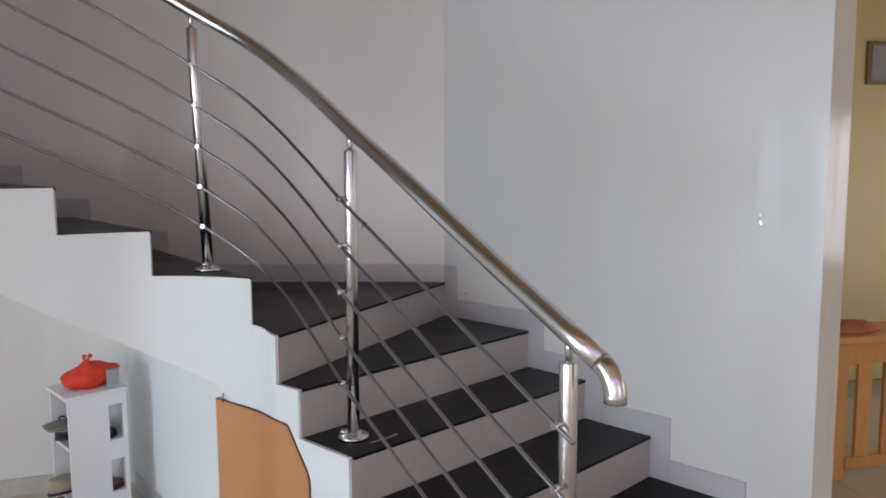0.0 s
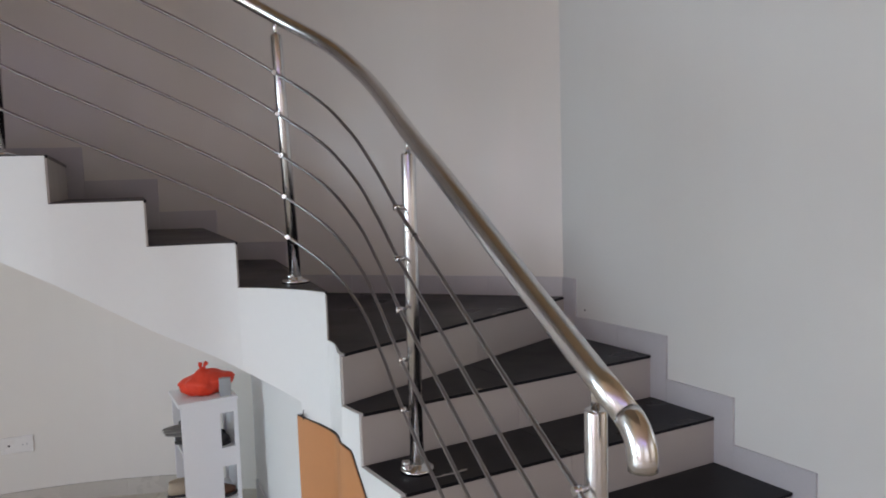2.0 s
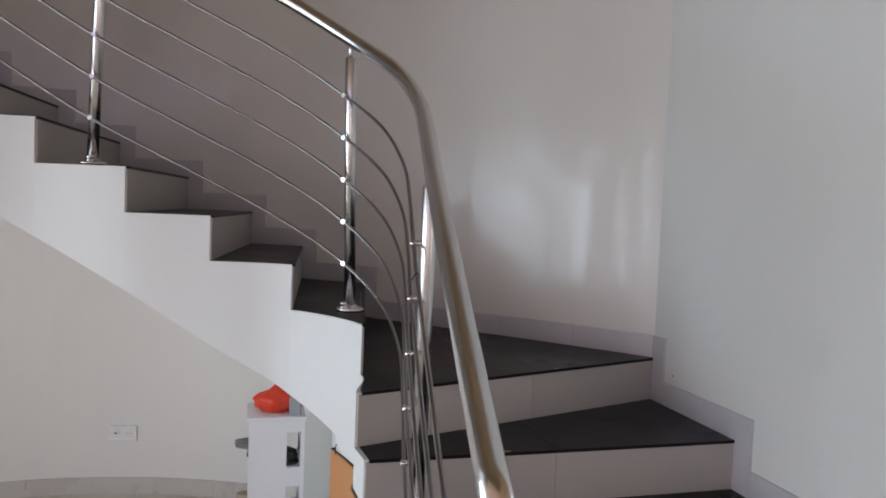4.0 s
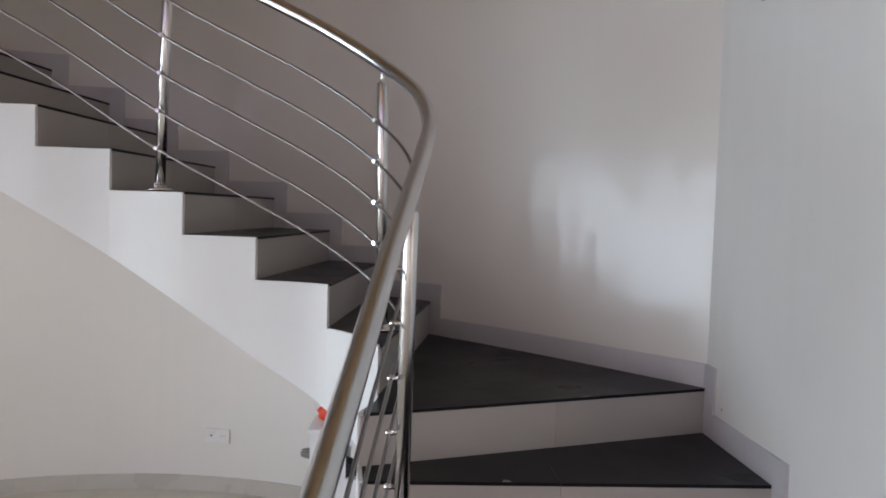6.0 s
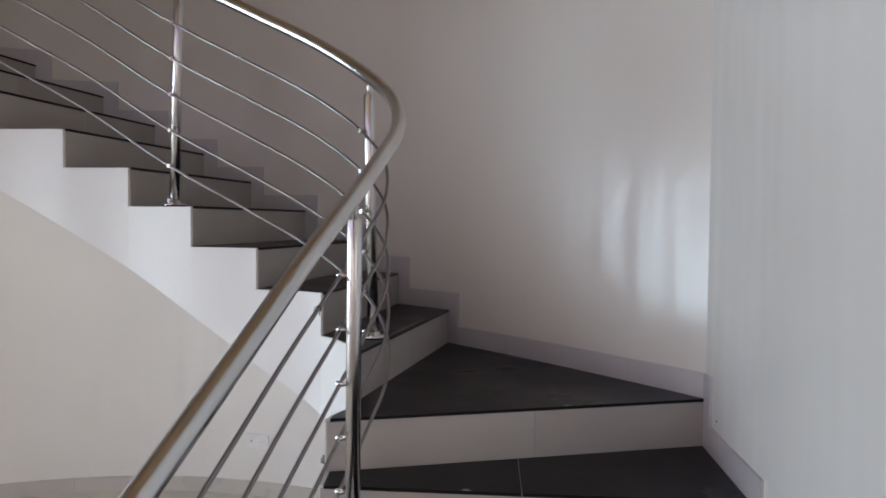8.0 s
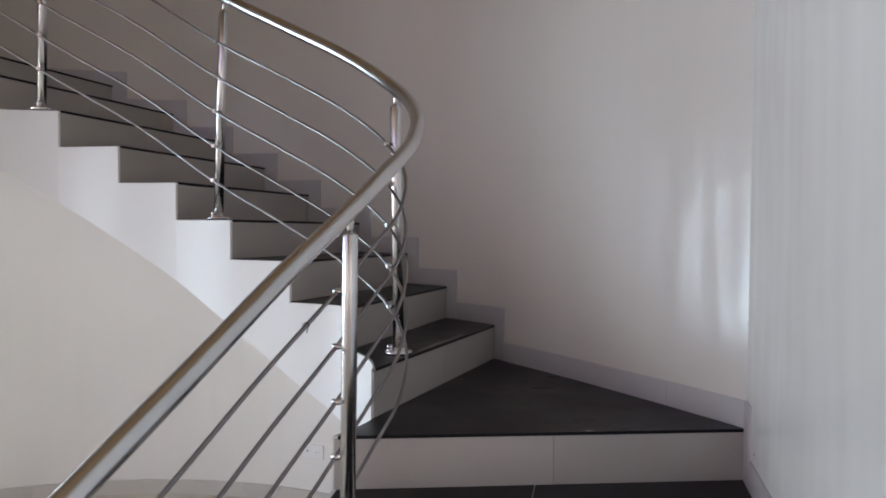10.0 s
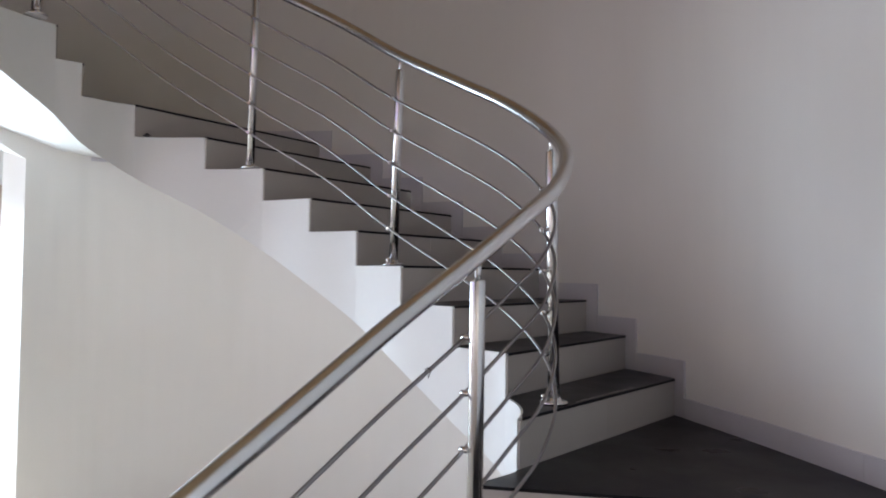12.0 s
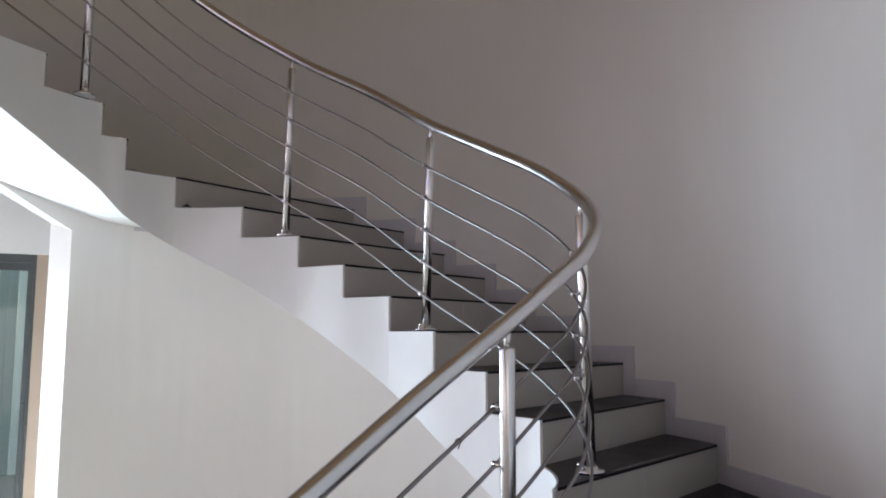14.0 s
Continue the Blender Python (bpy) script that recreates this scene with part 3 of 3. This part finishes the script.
p = on_base(S_L - 0.035, 0.768, 0.013)
tube(bm, [p + Vector((0, 0, -0.022)), p, p + Vector((0.003, 0, 0.016))], 0.0018, 6)
tube(bm, [p + Vector((-0.014, 0.02, -0.004)), p + Vector((0.014, -0.02, -0.006))], 0.0018, 6)
part("wire_catch", bm, M_DARK, hatch, "bent wire catch")

# shoe shelf
shelf = thing("shoe_shelf", "narrow white shoe shelf with square side holes", "shelf")
SN, SD, SW = Vector((-0.994, 3.866)), Vector((0.875, 0.484)), Vector((-0.484, 0.875))
SM = Matrix(((SD.x, SW.x, 0, SN.x), (SD.y, SW.y, 0, SN.y), (0, 0, 1, 0), (0, 0, 0, 1)))
DEPTH, WIDTH, TALL, T = 0.25, 0.26, 0.648, 0.016
HOLES = [(0.412, 0.576), (0.169, 0.324)]
for k in (0, 1):
    y0 = 0.0 if k == 0 else WIDTH - T
    bm = bmesh.new()
    h0, h1 = 0.170, 0.232
    box(bm, (0, y0, 0), (h0, y0 + T, TALL - T), SM)
    box(bm, (h1, y0, 0), (DEPTH, y0 + T, TALL - T), SM)
    zs = [0.0] + [v for pair in HOLES[::-1] for v in pair] + [TALL - T]
    for lo, hi in zip(zs[::2], zs[1::2]):
        box(bm, (h0, y0, lo), (h1, y0 + T, hi), SM)
    bmesh.ops.remove_doubles(bm, verts=bm.verts, dist=1e-4)
    part("side_panel", bm, M_SHELF, shelf)
bm = bmesh.new()
box(bm, (-0.012, -0.008, TALL - T), (DEPTH + 0.004, WIDTH + 0.008, TALL), SM, 0.003)
part("top", bm, M_SHELF, shelf)
for z in (0.044, 0.154, 0.396):
    bm = bmesh.new()
    box(bm, (0.004, T, z), (DEPTH - 0.006, WIDTH - T, z + 0.014), SM)
    part("shelf_board", bm, M_SHELF, shelf)
bm = bmesh.new()
box(bm, (DEPTH - 0.006, T, 0.0), (DEPTH - 0.001, WIDTH - T, TALL - T), SM)
part("back_panel", bm, M_SHELF, shelf)


def shoe(x, y, z, turn, upper, label, length=0.24):
    """A low shoe: sole, upper with an open collar."""
    m = SM @ pose(x, y, z, 0, 0, turn)
    ob = thing("shoe", label, "shoe", "shoes on the shelf")
    bm = bmesh.new()
    n = 14
    for layer, (grow, h0, h1) in {"sole": (1.0, 0.0, 0.014)}.items():
        outline = []
        for k in range(n):
            a = k * math.tau / n
            u = math.cos(a)
            outline.append((m @ Vector((u * length / 2, math.sin(a) * (0.040 + 0.006 * u) * grow, 0))).to_2d())
        prism(bm, outline, z + h0, z + h1)
    part("sole", bm, M_SHOE_D, ob)
    bm = bmesh.new()
    rows = [(0.014, 1.0, 0.0), (0.035, 0.98, -0.004), (0.055, 0.70, -0.03), (0.072, 0.44, -0.06)]
    rings = []
    for h, f, back in rows:
        rings.append([bm.verts.new(m @ Vector((math.cos(k * math.tau / n) * length / 2 * f * 0.97 + back, math.sin(k * math.tau / n) * 0.038 * (0.55 + 0.45 * f), h))) for k in range(n)])
    for a, b in zip(rings, rings[1:]):
        for k in range(n):
            bm.faces.new((a[k], a[(k + 1) % n], b[(k + 1) % n], b[k]))
    bm.faces.new(rings[0][::-1])
    inner = bmesh.ops.inset_region(bm, faces=[bm.faces.new(rings[-1])], thickness=0.006)
    part("upper", bm, upper, ob, smooth=True)
    return ob


shoe(0.12, 0.06, 0.4105, 8, M_SHOE_D, "dark low leather shoe lying on the shelf", 0.22)
shoe(0.11, 0.17, 0.4105, -6, M_SHOE_D, "dark low leather shoe lying on the shelf")
shoe(0.06, 0.17, 0.1685, 5, M_SHOE_T, "beige cloth shoe standing on the shelf")
shoe(0.14, 0.06, 0.1685, -4, M_SHOE_B, "brown leather shoe lying on the shelf", 0.20)
shoe(0.09, 0.08, 0.0585, 4, M_SHOE_B, "brown leather shoe on the lowest shelf")
shoe(0.05, 0.18, 0.0585, -8, M_SHOE_B, "brown leather shoe on the lowest shelf")
# sandals poking out over the dark shoes
for k in range(3):
    ob = thing("sandal", "grey flat sandal stacked on the shoes", "sandal", "sandals on the shelf")
    bm = bmesh.new()
    m = SM @ pose(0.048, 0.07 + 0.05 * k, 0.4845 + 0.0047 * k, 0, 0, 160 + 14 * k)
    outline = [m @ Vector((math.cos(i * math.tau / 14) * 0.115, math.sin(i * math.tau / 14) * (0.031 + 0.008 * math.cos(i * math.tau / 14)), 0)) for i in range(14)]
    a = [bm.verts.new(p) for p in outline]
    b = [bm.verts.new(p + Vector((0, 0, 0.0045))) for p in outline]
    bm.faces.new(a[::-1]), bm.faces.new(b)
    for i in range(14):
        bm.faces.new((a[i], a[(i + 1) % 14], b[(i + 1) % 14], b[i]))
    part("sole", bm, M_SANDAL, ob)
    if k == 2:
        bm = bmesh.new()
        arch = [(0.02 + 0.006 * math.sin(i), -0.036 * math.cos(i * math.pi / 8), 0.0045 + 0.020 * math.sin(i * math.pi / 8)) for i in range(9)]
        tube(bm, [m @ Vector(v) for v in arch], 0.004, 8)
        part("strap", bm, M_SHOE_D, ob, "dark rounded strap", smooth=True)

# tied red plastic bag and a grey card on the shelf
bag = thing("plastic_bag", "knotted red plastic bag lying on the shelf", "bag")
bm = bmesh.new()
r = bmesh.ops.create_icosphere(bm, subdivisions=4, radius=1.0)
bc = SM @ Vector((0.128, 0.120, TALL))
for v in bm.verts:
    d = v.co.copy()
    f = 1 + 0.16 * noise.noise(d * 2.2) + 0.07 * noise.noise(d * 6.0)
    turn = math.atan2(d.y, d.x)
    crease = 1 - 0.10 * abs(math.sin(4 * turn + 2.5 * d.z)) - 0.05 * abs(math.sin(9 * turn + 1.0))
    x, y, z = d.x * 0.116 * f * crease, d.y * 0.080 * f * crease, d.z * 0.058 * f + 0.048
    top = max(0.0, d.z - 0.35)
    x, y = x * (1 - 0.6 * top), y * (1 - 0.6 * top)
    z += 0.035 * top * top
    ear = max(0.0, d.x - 0.45)
    x, z = x + 0.05 * ear, z + 0.035 * ear * (0.6 + d.z)
    v.co = bc + Vector((SD.x * x + SW.x * y, SD.y * x + SW.y * y, max(z, 0.002)))
part("sack", bm, M_RED, bag, smooth=True)
for k, (dx, lean) in enumerate(((-0.010, -0.45), (0.012, 0.35))):
    bm = bmesh.new()
    base = bc + Vector((0.0, 0.0, 0.104))
    pts = [base + Vector((dx * 0.3 * i + 0.004 * math.sin(i * 2), lean * 0.004 * i, 0.011 * i)) for i in range(5)]
    tube(bm, pts, [0.012, 0.009, 0.006, 0.009, 0.010], 8)
    part("knot_end", bm, M_RED, bag, smooth=True)
card = thing("grey_card", "small upright grey card beside the bag", "card")
bm = bmesh.new()
m = SM @ pose(0.205, 0.03, TALL, 6, 0, -8)
box(bm, (-0.026, -0.012, 0.0), (0.026, 0.012, 0.085), m, 0.003)
part("card", bm, M_GREY, card)

# double socket on the round wall
socket = thing("wall_socket", "white double socket plate on the cream wall", "socket")
p = ring(111.3, R - 0.001)
sm = Matrix.Translation((p.x, p.y, 0.335)) @ pose(0, 0, 0, 0, 0, 111.3 - 90 + 180)
bm = bmesh.new()
box(bm, (-0.074, -0.001, -0.042), (0.074, 0.010, 0.042), sm, 0.003)
part("plate", bm, M_PLAST, socket)
for dx in (-0.036, 0.036):
    bm = bmesh.new()
    lathe(bm, [(0.021, 0.0), (0.021, 0.0015), (0.019, 0.002), (0.018, 0.0005)], 20, sm @ pose(dx, 0.0102, 0, -90, 0, 0))
    cup = part("cup", bm, M_PLAST, socket)
    # one side holds a round aerial hole, the other a pair of pin holes
    for dz, r, mat in ((0.0, 0.0055, M_DARK),) if dx > 0 else ((-0.0095, 0.0032, M_GREY), (0.0095, 0.0032, M_GREY)):
        bm = bmesh.new()
        lathe(bm, [(r, 0.0), (r, 0.0012)], 10, sm @ pose(dx + dz, 0.0112, 0, -90, 0, 0))
        part("pin_hole", bm, mat, cup)

# unused bolt on the edge of an upper tread, and a nail hole in the wall
bolt = thing("floor_bolt", "small dark bolt fixed at the open stair edge", "bolt")
bm = bmesh.new()
bx, by = -2.392, 2.315
lathe(bm, [(0.022, 0.0), (0.022, 0.004), (0.012, 0.005), (0.010, 0.014)], 12, pose(bx, by, level(14)))
part("head", bm, M_DARK, bolt)
hole = thing("nail_hole", "small dark nail hole in the white wall", "hole")
p, nr = wall_at(S1 - 0.145)
bm = bmesh.new()
lathe(bm, [(0.0045, 0.0), (0.003, 0.0012)], 8, Matrix.Translation((p.x, p.y, 1.015)) @ Vector((nr.x, nr.y, 0)).to_track_quat("Z", "Y").to_matrix().to_4x4())
part("rim", bm, M_DARK, hole)

hook = thing("wall_hook", "tiny bright metal hook in the white wall", "hook")
p, nr = wall_at(0.212)
hm = Matrix.Translation((p.x, p.y, 1.442)) @ Vector((nr.x, nr.y, 0)).to_track_quat("Z", "Y").to_matrix().to_4x4()
bm = bmesh.new()
tube(bm, [hm @ Vector(v) for v in ((0, 0, 0), (0, 0, 0.010), (0, 0.004, 0.014), (0, 0.020, 0.015))], 0.0026, 8)
box(bm, (-0.006, -0.021, 0), (0.006, 0.021, 0.004), hm, 0.001)
part("peg", bm, M_STEEL, hook)

cable = thing("loose_cable", "short grey cable end lying along the wall", "cable")
bm = bmesh.new()
pts = []
for d, z, off in ((1.44, 2.404, 0.022), (1.40, 2.407, 0.012), (1.33, 2.412, 0.007), (1.26, 2.414, 0.006), (1.18, 2.424, 0.006), (1.10, 2.440, 0.004)):
    p, nr = wall_at(d)
    pts.append((p.x + nr.x * off, p.y + nr.y * off, z))
tube(bm, spline(pts, 5), 0.0034, 8)
part("cord", bm, M_GREY, cable, smooth=True)

# ---------------------------------------------------------------- glass garden door in the passage
door = thing("sliding_door", "glass sliding door in a dark grey aluminium frame", "door")
DX = -4.70
bm = bmesh.new()
box(bm, (DX - 0.04, -1.3, 2.265), (DX + 0.04, 1.50, 2.33))
box(bm, (DX - 0.04, -1.3, 0.0), (DX + 0.04, 1.50, 0.03))
box(bm, (DX - 0.04, 1.482, 0.03), (DX + 0.04, 1.50, 2.265))
box(bm, (DX - 0.04, -1.3, 0.03), (DX + 0.04, -1.26, 2.265))
part("frame", bm, M_ALU, door)
for y0, y1, dx in ((0.06, 1.480, 0.016), (-1.258, 0.12, -0.016)):
    bm = bmesh.new()
    x0, x1 = DX + dx - 0.014, DX + dx + 0.014
    box(bm, (x0, y0, 0.032), (x1, y0 + 0.036, 2.262))
    box(bm, (x0, y1 - 0.036, 0.032), (x1, y1, 2.262))
    box(bm, (x0, y0 + 0.036, 0.032), (x1, y1 - 0.036, 0.10))
    box(bm, (x0, y0 + 0.036, 2.205), (x1, y1 - 0.036, 2.262))
    leaf = part("leaf_frame", bm, M_ALU, door)
    bm = bmesh.new()
    box(bm, (DX + dx - 0.003, y0 + 0.03, 0.095), (DX + dx + 0.003, y1 - 0.03, 2.21))
    pane = part("pane", bm, M_GLASS, leaf)
    pane.visible_shadow = False
bm = bmesh.new()
box(bm, (DX + 0.03, 1.448, 1.0), (DX + 0.052, 1.476, 1.20), bevel=0.004)
part("handle", bm, M_ALU, door)
bm = bmesh.new()
box(bm, (DX - 0.04, 1.502, 0.0), (DX + 0.055, 1.679, 2.33))
tagged(part("door_post", bm, M_POST), "beige painted post beside the glass door", "trim", kind="structure")
bm = bmesh.new()
box(bm, (-30, -25, -0.3), (-5.0, 25, -0.02))
tagged(part("ground", bm, M_GRND), "grey-green garden paving outside the door", "ground", kind="structure")

bm = bmesh.new()
for k in range(250):
    y, back = -14 + 0.112 * k, (0.0, 0.05, 0.02)[k % 3]
    box(bm, (-9.02 - back, y, -0.02), (-8.95 - back, y + 0.104, 3.4))
tagged(part("backdrop", bm, M_FENCE), "pale green boarded garden screen outside", "backdrop", kind="structure")

# ---------------------------------------------------------------- pine table and picture in the olive room
table = thing("pine_table", "varnished pine table with a thick apron", "table")
TX, TY = 2.62, 3.42
bm = bmesh.new()
box(bm, (TX, TY, 0.735), (TX + 1.3, TY + 0.30, 0.775), bevel=0.008)
part("tabletop", bm, M_PINE, table)
bm = bmesh.new()
box(bm, (TX + 0.04, TY + 0.04, 0.62), (TX + 1.26, TY + 0.07, 0.735))
box(bm, (TX + 0.04, TY + 0.23, 0.62), (TX + 1.26, TY + 0.26, 0.735))
part("apron", bm, M_PINE, table)
for dx in (0.05, 1.17):
    for dy in (0.05, 0.17):
        bm = bmesh.new()
        box(bm, (TX + dx, TY + dy, 0.0), (TX + dx + 0.08, TY + dy + 0.08, 0.62), bevel=0.006)
        part("leg", bm, M_PINE, table)
for k in range(3):
    bm = bmesh.new()
    box(bm, (TX + 0.19 + 0.17 * k, TY + 0.05, 0.12), (TX + 0.28 + 0.17 * k, TY + 0.07, 0.62), bevel=0.003)
    part("slat", bm, M_PINE, table)
bm = bmesh.new()
box(bm, (TX + 0.13, TY + 0.045, 0.06), (TX + 1.17, TY + 0.075, 0.12), bevel=0.003)
part("rail", bm, M_PINE, table)
cloth = thing("folded_cloth", "crumpled orange-pink cloth lying on the table", "cloth")
bm = bmesh.new()
bmesh.ops.create_icosphere(bm, subdivisions=3, radius=1.0)
for v in bm.verts:
    d = v.co.copy()
    f = 1 + 0.35 * noise.noise(d * 2.5 + Vector((3, 1, 2)))
    v.co = Vector((TX + 0.2 + d.x * 0.17 * f, TY + 0.15 + d.y * 0.10 * f, 0.776 + max(0.0, d.z) * 0.05 * f))
part("fabric", bm, M_CLOTH, cloth, smooth=True)
picture = thing("wall_vent", "small dark framed grille high on the olive wall", "grille")
bm = bmesh.new()
box(bm, (4.19, 4.925, 2.23), (4.62, 4.95, 2.54), bevel=0.004)
part("frame", bm, M_VENT, picture)
bm = bmesh.new()
box(bm, (4.22, 4.918, 2.26), (4.59, 4.926, 2.51))
part("panel", bm, M_GREY, picture)

# ---------------------------------------------------------------- floor tiles
TILE = 0.45
bm = bmesh.new()
box(bm, (0.0015, 0.0015, -0.006), (TILE - 0.0015, TILE - 0.0015, 0.0))
tile_mesh = mesh_of("floor_tile", bm, M_FLOOR)
rest = bmesh.new()
for i in range(-11, 12):
    for j in range(-8, 11):
        x, y = i * TILE, j * TILE + 0.1
        if x < -4.95 or x + TILE > 5.4 or y + TILE > 5.0 or y < -3.6:
            continue
        if -3.7 < x < -0.4 and 1.6 < y < 4.6 or -0.5 < x < 1.9 and -0.2 < y < 2.0:
            t = new("floor_tile", tile_mesh)
            t.location, t.parent = (x, y, 0), floor
        else:
            box(rest, (x + 0.0015, y + 0.0015, -0.006), (x + TILE - 0.0015, y + TILE - 0.0015, 0.0))
tagged(part("further_tiles", rest, M_FLOOR, floor), kind="stuff")
